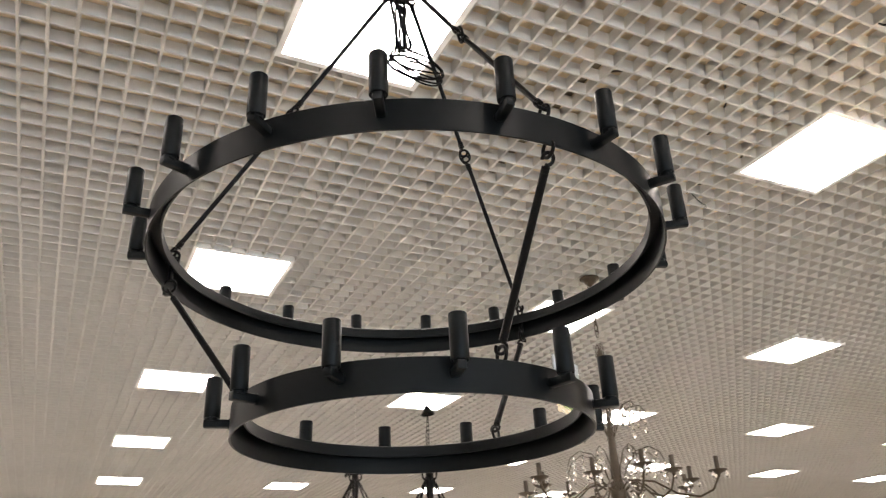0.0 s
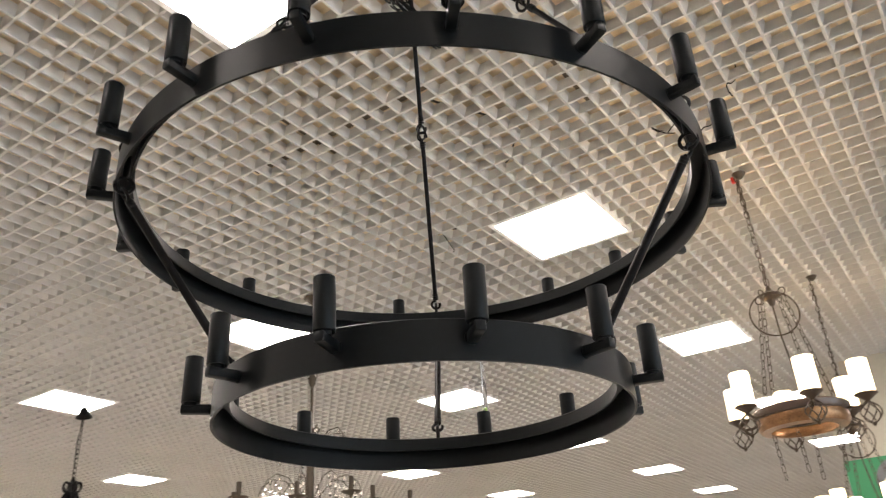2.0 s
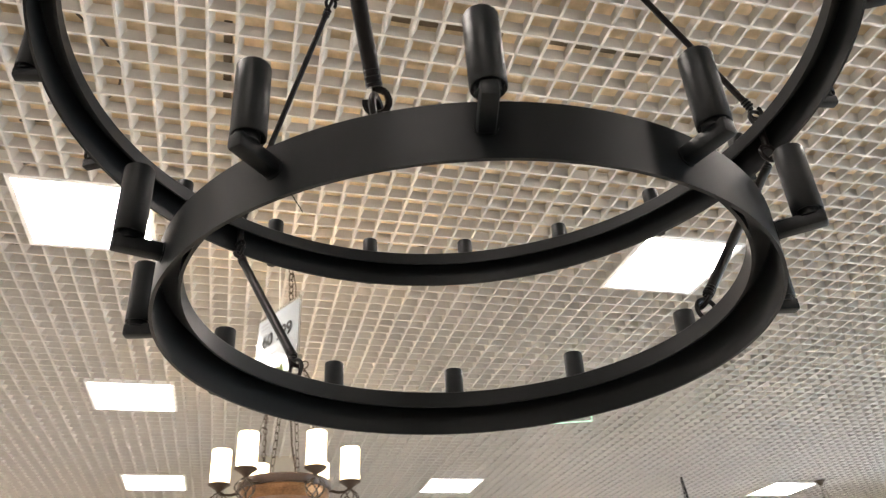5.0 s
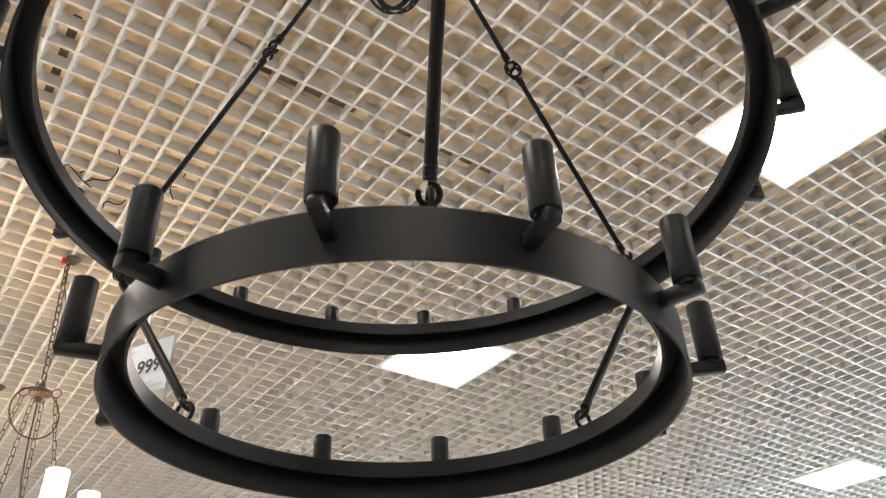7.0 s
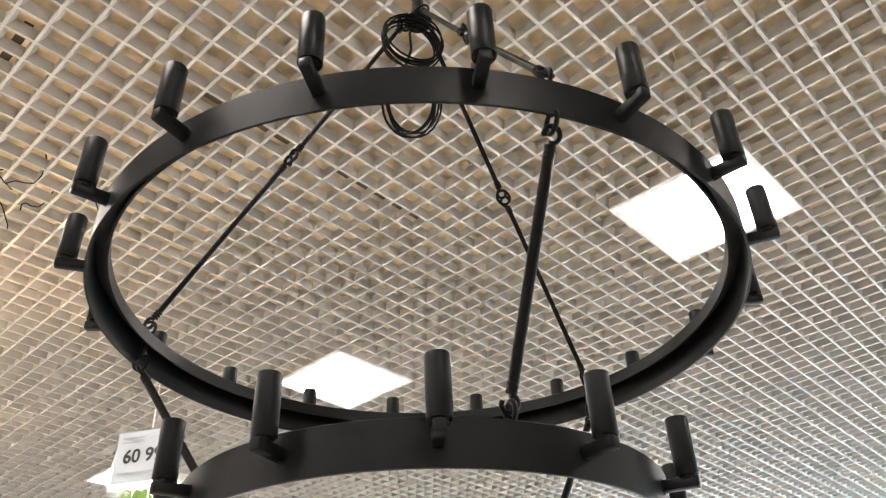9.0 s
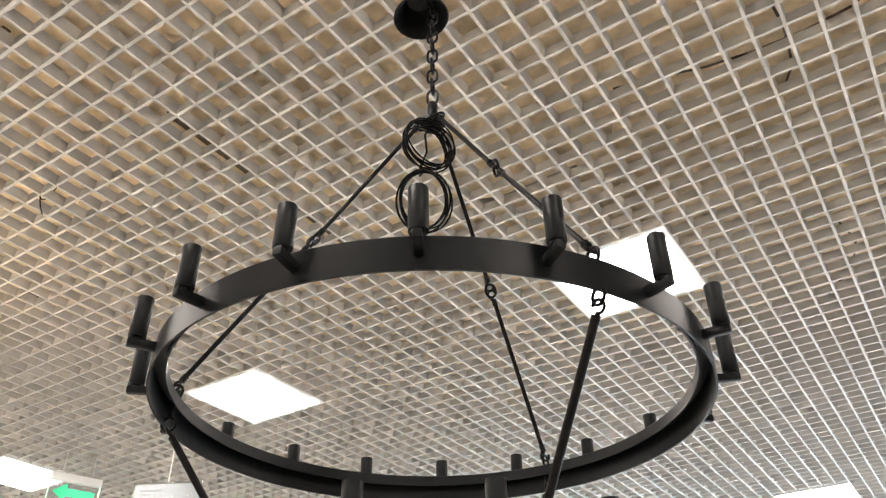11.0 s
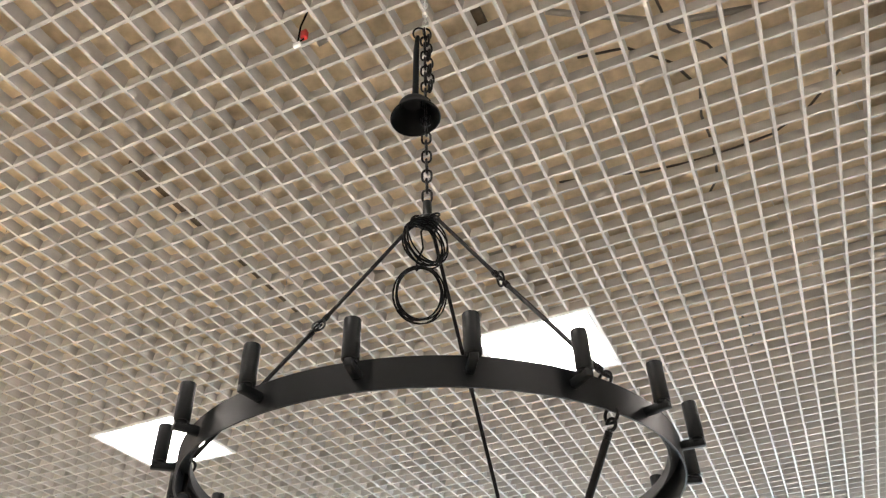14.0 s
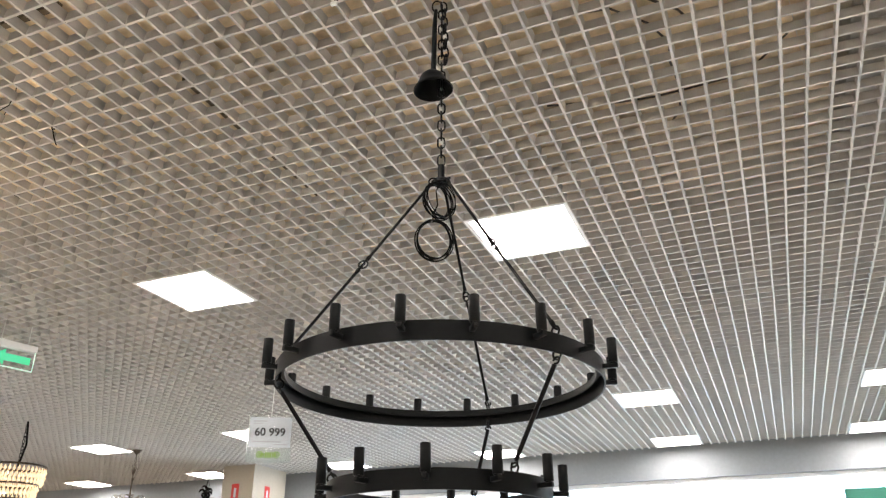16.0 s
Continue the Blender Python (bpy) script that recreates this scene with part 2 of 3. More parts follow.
# ---- ceiling panels ----
def led_panel(x, y):
    """A 600 mm panel, a little below the blades: white frame and glowing diffuser."""
    e = thing("ceiling_light", (x, y, CEIL), "lit square white LED panel set in the grid ceiling", "ceiling light", "ceiling panels")
    s, d = 0.298, 0.274
    fr = merge(box(-s, -s, -0.006, s, -d, 0.05), box(-s, d, -0.006, s, s, 0.05), box(-s, -d, -0.006, -d, d, 0.05), box(d, -d, -0.006, s, d, 0.05), box(-d, -d, 0.02, d, d, 0.05))
    part("frame", mesh_of("frame", *fr, FRAMEW), e, "white painted metal frame")
    part("diffuser", mesh_of("diffuser", *box(-d, -d, -0.003, d, d, 0.012), GLOW), e, "glowing white diffuser")
    return e


COLS = (-15.2, -12.75, -10.22, -7.63, -5.16, -2.71, -0.31, 2.0, 4.4)
LINES = (-15.9, -13.45, -10.97, -8.37, -5.84, -3.38, -0.98, 2.07, 6.23, 8.58)
first = led_panel(-0.31, 2.07)
for cx in COLS:
    for cy in LINES:
        if (cx, cy) != (-0.31, 2.07):
            copy_thing(first, pose(cx, cy, CEIL))

# ---- columns ----
def column(name, x0, y0, x1, y1, label):
    c = tagged(new(name, mesh_of(name, *box(x0, y0, 0, x1, y1, SLABZ, 0.006), WALLP)), label, "column", kind="structure")
    return c


column("column_1", -7.28, -0.29, -6.68, 0.33, "square cream painted column with a poster")
column("column_2", -6.93, 8.0, -6.37, 8.85, "square cream painted column with red notices")

# ---- the two-tier ring chandelier ----
TOP = 2.30             # tops of the upper candle sleeves
LOWTOP = TOP - 0.293   # tops of the lower ones
TURN = -28.1           # first suspension rod
RU, RL = 0.465, 0.313  # circles of the candle sleeves
OUT = 0.027            # sleeves stand this far outside the bands

chandelier = thing("ring_chandelier", (0, 0, 0), "black two-tier ring chandelier with thirty unlit candle sockets on rods", "chandelier")


def band(r, ztop):
    """A rolled band: tall outer wall, narrow top, short inner wall, open below."""
    h, w, hi, t = 0.048, 0.023, 0.020, 0.003
    prof = [(r, ztop - h), (r, ztop - 0.0012), (r - 0.0012, ztop), (r - w + 0.0012, ztop), (r - w, ztop - 0.0012), (r - w, ztop - hi),
            (r - w + t, ztop - hi), (r - w + t, ztop - t), (r - t, ztop - t), (r - t, ztop - h)]
    return lathe(prof, 160, closed=True)


upper_band = part("upper_ring", mesh_of("upper_ring", *band(RU - OUT, TOP - 0.048), BLACK, True), chandelier, "large matt black metal ring")
lower_band = part("lower_ring", mesh_of("lower_ring", *band(RL - OUT, LOWTOP - 0.048), BLACK, True), chandelier, "smaller matt black metal ring")

# one candle arm, its sleeve on the origin's axis with the top at z = 0, the ring towards -x
elbow = merge(
    lathe([(0.0001, -0.067), (0.0088, -0.067), (0.0088, -0.060), (0.0001, -0.060)], 20),
    box(-OUT - 0.002, -0.0062, -0.0768, 0.0118, 0.0062, -0.0645, 0.0022),
    move(lathe([(0.0001, 0), (0.0085, 0), (0.0085, 0.0014), (0.0001, 0.0014)], 14), pose(-OUT - 0.0005, 0, -0.0706, 0, 90, 0)))
arm_me = mesh_of("arm", *elbow, BLACK, True)
sleeve_me = mesh_of("candle_sleeve", *lathe([(0.0001, -0.0105), (0.0098, -0.0105), (0.0108, -0.001), (0.0113, 0), (0.0118, 0), (0.0123, -0.0012), (0.0123, -0.0618), (0.0117, -0.0628), (0.0104, -0.0628), (0.0100, -0.0600), (0.0001, -0.0600)], 24), BLACK, True)
for r, ztop, n, a in ((RU, TOP, 18, 10), (RL, LOWTOP, 12, 15)):
    for k in range(n):
        ang = TURN + a + k * 360 / n
        p = polar(r, ang, ztop)
        lean = random.uniform(-0.8, 0.8)
        am = part("arm", arm_me, chandelier, "", pose(p.x, p.y, p.z, 0, 0, ang))
        part("candle_sleeve", sleeve_me, am, "", pose(0, 0, 0, 0, 0, 0) @ Matrix.Rotation(radians(lean), 4, "X"))

# hub, rods, eyes and hooks
HUBZ = 2.858
hub = part("hub", mesh_of("hub", *lathe([(0.0001, -0.014), (0.022, -0.014), (0.026, -0.010), (0.026, -0.002), (0.022, 0.002), (0.011, 0.004), (0.0105, 0.052), (0.008, 0.055), (0.0001, 0.055)], 24), BLACK, True), chandelier, "black turned hub with three eyes", pose(0, 0, HUBZ))


def hook(at, towards, side):
    """A small bent hook at the end of a rod, with a wound collar."""
    d = (Vector(towards) - Vector(at)).normalized()
    s = Vector(side).normalized()
    s = (s - d * s.dot(d)).normalized()
    n = d.cross(s)
    c = Vector(at)
    pts = [c + 0.0085 * (math.cos(t) * d + math.sin(t) * s) for t in [radians(a) for a in range(-10, 300, 25)]]
    pieces = [tube(pts, 0.0027, 7)]
    for i in range(3):
        pieces.append(torus(c + d * (0.012 + i * 0.0045), 0.0042, 0.0022, d, 12, 6))
    return merge(*pieces)


def rod(a, b, thick, side):
    a, b = Vector(a), Vector(b)
    d = (b - a).normalized()
    body = tube([a + d * 0.010, b - d * 0.010], thick, 10)
    r = part("rod", mesh_of("rod", *body, IRON, True), chandelier)
    part("hook", mesh_of("hook", *hook(a, b, side), IRON, True), r)
    part("hook", mesh_of("hook", *hook(b, a, side), IRON, True), r)


eye_stand = mesh_of("eyelet", *merge(torus((0, 0, 0.0105), 0.0118, 0.0026, (1, 0, 0), 20, 8), lathe([(0.0001, -0.004), (0.006, -0.004), (0.006, 0.0005), (0.0001, 0.0005)], 12)), IRON, True)
eye_hang = mesh_of("eyelet", *merge(torus((0, 0, -0.0105), 0.0118, 0.0026, (1, 0, 0), 20, 8), lathe([(0.0001, -0.0005), (0.0045, -0.0005), (0.0045, 0.034), (0.0001, 0.034)], 12)), IRON, True)
eye_small = mesh_of("eyelet", *torus((0, 0, 0), 0.0135, 0.0026, (0, 1, 0.5), 18, 7), IRON, True)
for k in range(3):
    a = TURN + 120 * k
    tang = polar(1, a + 90)
    ru, rl = RU - OUT - 0.012, RL - OUT - 0.012
    zu, zl = TOP - 0.048, LOWTOP - 0.048
    p_hub = polar(0.026, a, HUBZ - 0.006)
    p_mid = polar(0.2235, a, TOP + 0.262)
    p_up = polar(ru, a, zu + 0.020)
    p_dn = polar(ru - 0.003, a, zu - 0.060)
    p_low = polar(rl, a, zl + 0.020)
    rod(p_hub, p_mid + (p_hub - p_mid).normalized() * 0.008, 0.0044, tang)
    rod(p_mid + (p_up - p_mid).normalized() * 0.008, p_up, 0.0044, tang)
    rod(p_dn, p_low, 0.0058, tang)
    part("eyelet", eye_stand, chandelier, "", pose(*polar(ru, a, zu), 0, 0, a + 90))
    part("eyelet", eye_hang, chandelier, "", pose(*polar(ru, a, zu - 0.036), 0, 0, a + 90))
    part("eyelet", eye_stand, chandelier, "", pose(*polar(rl, a, zl), 0, 0, a + 90))
    part("eyelet", eye_small, chandelier, "", Matrix.Translation(p_mid) @ (p_up - p_hub).to_track_quat("X", "Z").to_matrix().to_4x4())
    part("eyelet", eye_small, chandelier, "", pose(*polar(0.024, a, HUBZ - 0.006), 90, 0, a))

# chain to the ceiling, the slack end doubled beside it, and the bell-shaped canopy
chain("chain_link", chandelier, [(0, 0, HUBZ + 0.052), (0, 0, 3.565)], 0.040, 0.0215, 0.0030, IRON)
chain("chain_link", chandelier, [(0.012, 0.006, 3.30), (0.006, 0.003, 3.56)], 0.040, 0.0215, 0.0030, IRON)
chain("steel_link", chandelier, [(0.002, 0, 3.555), (0.004, 0, 3.83)], 0.026, 0.013, 0.0019, STEEL, "bright zinc chain link")
bx, by = -0.024, -0.010
canopy = part("canopy", mesh_of("canopy", *lathe([(0.0585, 0.0), (0.0605, 0.002), (0.0595, 0.008), (0.052, 0.024), (0.0405, 0.058), (0.036, 0.078), (0.028, 0.092), (0.012, 0.1), (0.0105, 0.104), (0.0105, 0.112), (0.0001, 0.112), (0.0001, 0.098), (0.026, 0.09), (0.034, 0.076), (0.0385, 0.056), (0.05, 0.022)], 40, closed=True), BLACK, True), chandelier, "black bell-shaped ceiling canopy hanging open", pose(bx, by, 3.195, 3, -4, 0) @ Matrix.Diagonal((1.07, 1.07, 0.68, 1)))
part("stem", mesh_of("stem", *tube([(bx - 0.001, by, 3.262), (bx + 0.002, by + 0.002, 3.47), (bx + 0.006, by + 0.002, 3.53)], [0.009, 0.0085, 0.006], 10), BLACK, True), chandelier)
part("stem_loop", mesh_of("stem_loop", *torus((bx + 0.01, by + 0.004, 3.545), 0.017, 0.0028, (0.4, -0.9, 0), 18, 7, 1.5), IRON, True), chandelier)

# two coils of spare cable below the hub

def coil(c, r, turns, wob, normal):
    pts = []
    q = Vector(normal).to_track_quat("Z", "Y")
    n = 26
    for i in range(turns * n + 1):
        t = 2 * math.pi * i / n
        k = i // n
        rr = r * (1 + wob * math.sin(1.3 * t + k * 2.1) * 0.6) + 0.0042 * math.sin(k * 1.9)
        pts.append(Vector(c) + q @ Vector((rr * math.sin(t) * 0.97, rr * math.cos(t) * 1.03, (k - turns / 2) * 0.0042 + 0.003 * math.sin(2 * t + 1.7 * k))))
    return tube(pts, 0.0019, 6)


part("cable_coil", mesh_of("cable_coil", *coil((-0.001, -0.016, 2.781), 0.054, 7, 0.05, (-0.88, 0.47, 0.05)), CABLE, True), chandelier, "coiled black supply cable")
part("cable_coil", mesh_of("cable_coil", *coil((-0.024, 0.005, 2.664), 0.056, 6, 0.06, (0.0, 0.85, 0.50)), CABLE, True), chandelier, "coiled black supply cable")
part("cable", mesh_of("cable", *tube([(0, -0.004, HUBZ - 0.012), (-0.012, -0.01, 2.82), (-0.006, -0.012, 2.77), (-0.022, -0.012, 2.735), (-0.02, -0.012, 2.72)], 0.0024, 6), CABLE, True), chandelier)

# ---- price card on a cord below the upper ring ----
card = thing("price_card", (-0.421, -0.16, 2.137), "white price card in a clear sleeve on a cord", "price tag")
CA = 28.0
part("card", mesh_of("card", *box(-0.055, -0.0006, -0.079, 0.055, 0.0006, 0.0), PAPER), card, "white printed paper", pose(0, 0, 0, 0, 0, CA))
cm = bpy.data.materials["acrylic_sheet"]
part("sleeve", mesh_of("sleeve", *merge(box(-0.058, -0.0016, -0.118, 0.058, -0.0011, 0.004), box(-0.058, 0.0011, -0.118, 0.058, 0.0016, 0.004)), cm), card, "clear plastic sleeve", pose(0, 0, 0, 0, 0, CA)).visible_shadow = False
part("cord", mesh_of("cord", *tube([(0.0, 0, 0.003), (0.002, -0.002, 0.06), (0.003, -0.004, 0.098)], 0.0011, 6), CORD), card, "thin white cord")


def text_mesh(body, size, mat, bold=0.0):
    cu = bpy.data.curves.new("writing", "FONT")
    cu.body, cu.size, cu.extrude, cu.offset = body, size, 0.0002, bold
    cu.align_x, cu.align_y = "CENTER", "CENTER"
    ob = bpy.data.objects.new("writing", cu)
    scene.collection.objects.link(ob)
    me = bpy.data.meshes.new_from_object(ob)
    bpy.data.objects.remove(ob)
    me.materials.clear()
    me.materials.append(mat)
    return me


price = text_mesh("60 999", 0.029, INK, 0.0006)
for s, off in ((0, -0.0021), (180, 0.0021)):
    m = pose(0, 0, 0, 0, 0, CA + s)
    part("writing", price, card, "black printed figures", m @ pose(0, -0.0021, -0.040, 90, 0, 0))
    for xa, za, xb, zb in ((-0.045, -0.012, -0.008, -0.009), (-0.045, -0.018, -0.02, -0.016), (-0.045, -0.066, 0.03, -0.063), (0.012, -0.073, 0.048, -0.0705)):
        part("writing", mesh_of("writing", *box(xa, -0.0022, za, xb, -0.0019, zb), GREYINK), card, "small grey unreadable line", m)
    part("mark", mesh_of("mark", *merge(torus((-0.022, -0.0021, -0.098), 0.0075, 0.0016, (0, 1, 0), 16, 5), torus((-0.022, -0.0021, -0.098), 0.0032, 0.0014, (0, 1, 0), 12, 5), *[box(-0.008 + i * 0.006, -0.0024, -0.106, -0.0045 + i * 0.006, -0.0019, -0.090 - 0.002 * (i % 2)) for i in range(5)]), LIME), card, "green printed mark", m)

# ---- bronze chandeliers with lit glass shades ----
def cage_wire(h, r, wire):
    """One twisted wire of a little basket, hanging from z = 0."""
    pts = []
    for i in range(11):
        u = i / 10
        rr = 0.006 + r * math.sin(math.pi * u) ** 0.75
        pts.append((rr * math.cos(1.6 * u), rr * math.sin(1.6 * u), -h * u))
    return tube(pts, wire, 6)


def bronze_chandelier(x, y, zring, ztop, turn, label, hx=0.0, hy=0.0, wired=True):
    e = thing("bronze_chandelier", (x, y, zring), label, "chandelier", "bronze chandeliers")
    R = 0.19
    part("wood_rim", mesh_of("wood_rim", *lathe([(R - 0.03, 0.0), (R, 0.0), (R + 0.006, 0.008), (R + 0.006, 0.03), (R, 0.036), (R - 0.03, 0.036), (R - 0.034, 0.018)], 72, closed=True), WOOD, True), e, "dark wooden rim")
    part("copper_band", mesh_of("copper_band", *lathe([(R - 0.055, -0.055), (R - 0.016, -0.05), (R - 0.004, -0.03), (R - 0.006, -0.001), (R - 0.012, -0.001), (R - 0.012, -0.028), (R - 0.02, -0.044), (R - 0.055, -0.049)], 72, closed=True), COPPER, True), e, "hammered copper band")
    wire_me = mesh_of("basket_wire", *cage_wire(0.085, 0.034, 0.0028), BRONZE, True)
    tip_me = mesh_of("finial", *lathe([(0.0001, -0.099), (0.005, -0.095), (0.0085, -0.089), (0.006, -0.083), (0.0001, -0.082)], 12), BRONZE, True)
    sh_me = mesh_of("shade", *lathe([(0.020, 0.012), (0.037, 0.016), (0.040, 0.022), (0.040, 0.150), (0.0385, 0.152), (0.037, 0.150), (0.037, 0.022), (0.020, 0.018)], 32, closed=True), SHADE, True)
    cup_me = mesh_of("cup", *lathe([(0.0001, -0.03), (0.008, -0.03), (0.011, -0.018), (0.03, -0.004), (0.046, 0.006), (0.046, 0.010), (0.028, 0.012), (0.0001, 0.012)], 28), BRONZE, True)
    bulb_me = mesh_of("bulb", *lathe([(0.0001, 0.02), (0.010, 0.022), (0.013, 0.05), (0.017, 0.075), (0.014, 0.095), (0.005, 0.115), (0.0001, 0.118)], 16), BULB, True)
    for k in range(6):
        a = turn + 60 * k
        arm = part("arm", mesh_of("arm", *tube([polar(R - 0.01, a, 0.004), polar(R + 0.03, a, -0.006), polar(R + 0.06, a, -0.004), polar(R + 0.08, a, 0.012)], 0.006, 8), BRONZE, True), e)
        p = polar(R + 0.08, a, 0.03)
        part("cup", cup_me, arm, "", pose(*p))
        part("shade", sh_me, arm, "lit white glass cylinder", pose(*p))
        part("bulb", bulb_me, arm, "glowing candle bulb", pose(*p))
        part("finial", tip_me, arm, "", pose(p.x, p.y, p.z - 0.026))
        for q in range(6):
            part("basket_wire", wire_me, arm, "", pose(p.x, p.y, p.z - 0.026, 0, 0, 60 * q))
    hz = 0.56
    part("hub", mesh_of("hub", *lathe([(0.0001, -0.05), (0.012, -0.045), (0.02, -0.02), (0.045, -0.008), (0.05, 0.004), (0.03, 0.012), (0.014, 0.03), (0.008, 0.05), (0.0001, 0.052)], 24), BRONZE, True), e, "", pose(0, 0, hz))
    part("hoop", mesh_of("hoop", *torus((0, 0, hz - 0.085), 0.105, 0.0036, (0.93, 0.36, 0), 40, 7), BRONZE, True), e, "thin wire hoop")
    for k in range(4):
        a = turn + 45 + 90 * k
        c = polar(0.062, a, hz + 0.002)
        part("eyelet", mesh_of("eyelet", *torus(c, 0.018, 0.003, polar(1, a + 90), 16, 6), BRONZE, True), e)
        chain("chain_link", e, [c + Vector((0, 0, -0.016)), polar(R - 0.02, a, 0.036)], 0.042, 0.017, 0.0018, BRONZE)
        chain("chain_link", e, [polar(R - 0.06, a + 20, -0.05), polar(R - 0.07, a + 22, -0.25)], 0.036, 0.015, 0.0016, BRONZE)
    part("cable", mesh_of("cable", *tube([(0, 0, hz - 0.04), (0.01, 0.005, hz - 0.2), (0.0, 0.02, 0.2), (0.03, 0.05, 0.02)], 0.004, 6), BRONZE, True), e, "bronze sheathed cable")
    part("hub_chain_cable", mesh_of("hub_chain_cable", *tube([(0.01, 0, hz + 0.05), (0.03, 0.01, hz + 0.25), (0.02, 0, ztop - zring - 0.3), (0.035 + hx, 0.01 + hy, ztop - zring - 0.15), (0.01 + hx, hy, ztop - zring)], 0.003, 6), BRONZE, True), e)
    chain("chain_link", e, [(0, 0, hz + 0.05), (0.004 + hx, hy, ztop - zring + 0.02)], 0.046, 0.022, 0.0028, BRONZE)
    if wired:
        part("terminal", mesh_of("terminal", *box(hx - 0.012, hy - 0.026, ztop - zring - 0.034, hx + 0.008, hy - 0.006, ztop - zring - 0.002, 0.003), RED), e, "red terminal block")
    part("hook_cup", mesh_of("hook_cup", *lathe([(0.0001, -0.03), (0.014, -0.028), (0.032, -0.006), (0.034, 0.0), (0.0001, 0.004)], 20), BRASS, True), e, "", pose(hx + 0.02, hy + 0.02, ztop - zring - 0.004))
    return e


bronze_chandelier(-2.71, 0.0, 2.42, CEIL, 22, "bronze and dark wood ring chandelier with six lit glass shades", -0.095, -0.03)
bronze_chandelier(-4.45, -0.04, 2.13, CEIL, 28, "bronze ring chandelier with lit glass shades, hung low", wired=False)

# ---- crystal and iron chandeliers ----
def drop_mesh(h, r):
    return merge(([(0, 0, 0), *[(r * math.cos(2 * math.pi * i / 6), r * math.sin(2 * math.pi * i / 6), -h * 0.62) for i in range(6)], (0, 0, -h)],
                  [(0, 1 + i, 1 + (i + 1) % 6) for i in range(6)] + [(7, 1 + (i + 1) % 6, 1 + i) for i in range(6)]))


DROP = mesh_of("crystal_drop", *drop_mesh(0.045, 0.012), CRYSTAL)


def crystal_chandelier(x, y, zcup, n, R, label):
    e = thing("crystal_chandelier", (x, y, zcup), label, "chandelier", "crystal chandeliers")
    top = CEIL - zcup
    part("canopy", mesh_of("canopy", *lathe([(0.0001, -0.07), (0.008, -0.065), (0.014, -0.05), (0.04, -0.03), (0.05, -0.012), (0.066, -0.006), (0.066, 0.0), (0.0001, 0.002)], 28), BRASS, True), e, "aged brass ceiling canopy", pose(0, 0, top - 0.006))
    chain("chain_link", e, [(0.0, 0, top - 0.42), (0.0, 0, top - 0.075)], 0.05, 0.024, 0.003, BRASS)
    part("cable", mesh_of("cable", *tube([(0.0, 0.02, top - 0.4), (0.045, 0.03, top - 0.22), (0.03, 0.01, top - 0.03)], 0.003, 6), BRASS, True), e)
    part("stem", mesh_of("stem", *lathe([(0.0001, -0.16), (0.02, -0.15), (0.045, -0.1), (0.05, -0.06), (0.036, 0.0), (0.03, 0.06), (0.022, 0.25), (0.013, 0.4), (0.011, 0.44), (0.052, 0.447), (0.055, 0.455), (0.014, 0.463), (0.010, 0.5), (0.009, 0.72), (0.02, 0.74), (0.026, 0.77), (0.012, 0.81), (0.006, 0.83), (0.0001, 0.832)], 24), BRASS, True), e, "slender brass stem")
    loop = mesh_of("scroll", *tube([(0.008, 0, 0.74), (0.03, 0, 0.78), (0.03, 0, 0.83), (0.012, 0, 0.86), (0.004, 0, 0.83)], 0.003, 6), BRASS, True)
    for k in range(4):
        part("scroll", loop, e, "", pose(0, 0, 0, 0, 0, 90 * k + 20))
    spray = mesh_of("spray", *tube([(0.012, 0, 0.25), (0.06, 0, 0.36), (0.12, 0, 0.435), (0.19, 0, 0.445), (0.225, 0, 0.40), (0.215, 0, 0.365)], 0.0032, 6), BRASS, True)
    for k in range(8):
        s = part("spray", spray, e, "", pose(0, 0, 0, 0, 0, 45 * k + 10))
        for px, pz in ((0.215, 0.365), (0.19, 0.442), (0.13, 0.438)):
            for q in range(2):
                part("crystal_drop", DROP, s, "", pose(px, 0.006 * q, pz - 0.05 * q))
    low = mesh_of("spray", *tube([(0.03, 0, -0.04), (0.07, 0, 0.08), (0.14, 0, 0.165), (0.22, 0, 0.18), (0.28, 0, 0.14), (0.30, 0, 0.09)], 0.003, 6), BRASS, True)
    for k in range(8):
        s = part("spray", low, e, "", pose(0, 0, 0, 0, 0, 45 * k + 32))
        for px, pz in ((0.30, 0.09), (0.26, 0.155), (0.20, 0.178)):
            for q in range(3):
                part("crystal_drop", DROP, s, "", pose(px, 0.005 * q, pz - 0.048 * q))
    pts = [(0.03, 0, -0.06), (0.12, 0, 0.0), (0.22, 0, -0.02), (0.34, 0, -0.10), (0.46, 0, -0.13), (R * 0.93, 0, -0.10), (R, 0, -0.03)]
    arm_m = mesh_of("arm", *tube(pts, 0.0065, 8), BRASS, True)
    cup_m = mesh_of("cup", *lathe([(0.0001, -0.04), (0.006, -0.035), (0.012, -0.02), (0.05, -0.004), (0.054, 0.002), (0.048, 0.003), (0.014, -0.006), (0.014, 0.075), (0.011, 0.078), (0.0001, 0.07)], 20), BRASS, True)
    for k in range(n):
        rr = 1.0 if k % 2 == 0 else 0.76
        a = part("arm", arm_m, e, "", pose(0, 0, 0 if k % 2 == 0 else 0.0, 0, 0, 360 * k / n + 6) @ Matrix.Diagonal((rr, 1, 1, 1)))
        part("cup", cup_m, a, "", pose(R, 0, 0) @ Matrix.Diagonal((1 / rr, 1, 1, 1)))
        for q in range(3):
            part("crystal_drop", DROP, a, "", pose(R + 0.045 * math.cos(2.1 * q) / rr, 0.045 * math.sin(2.1 * q), -0.004) @ Matrix.Diagonal((1 / rr, 1, 1, 1)))
    return e


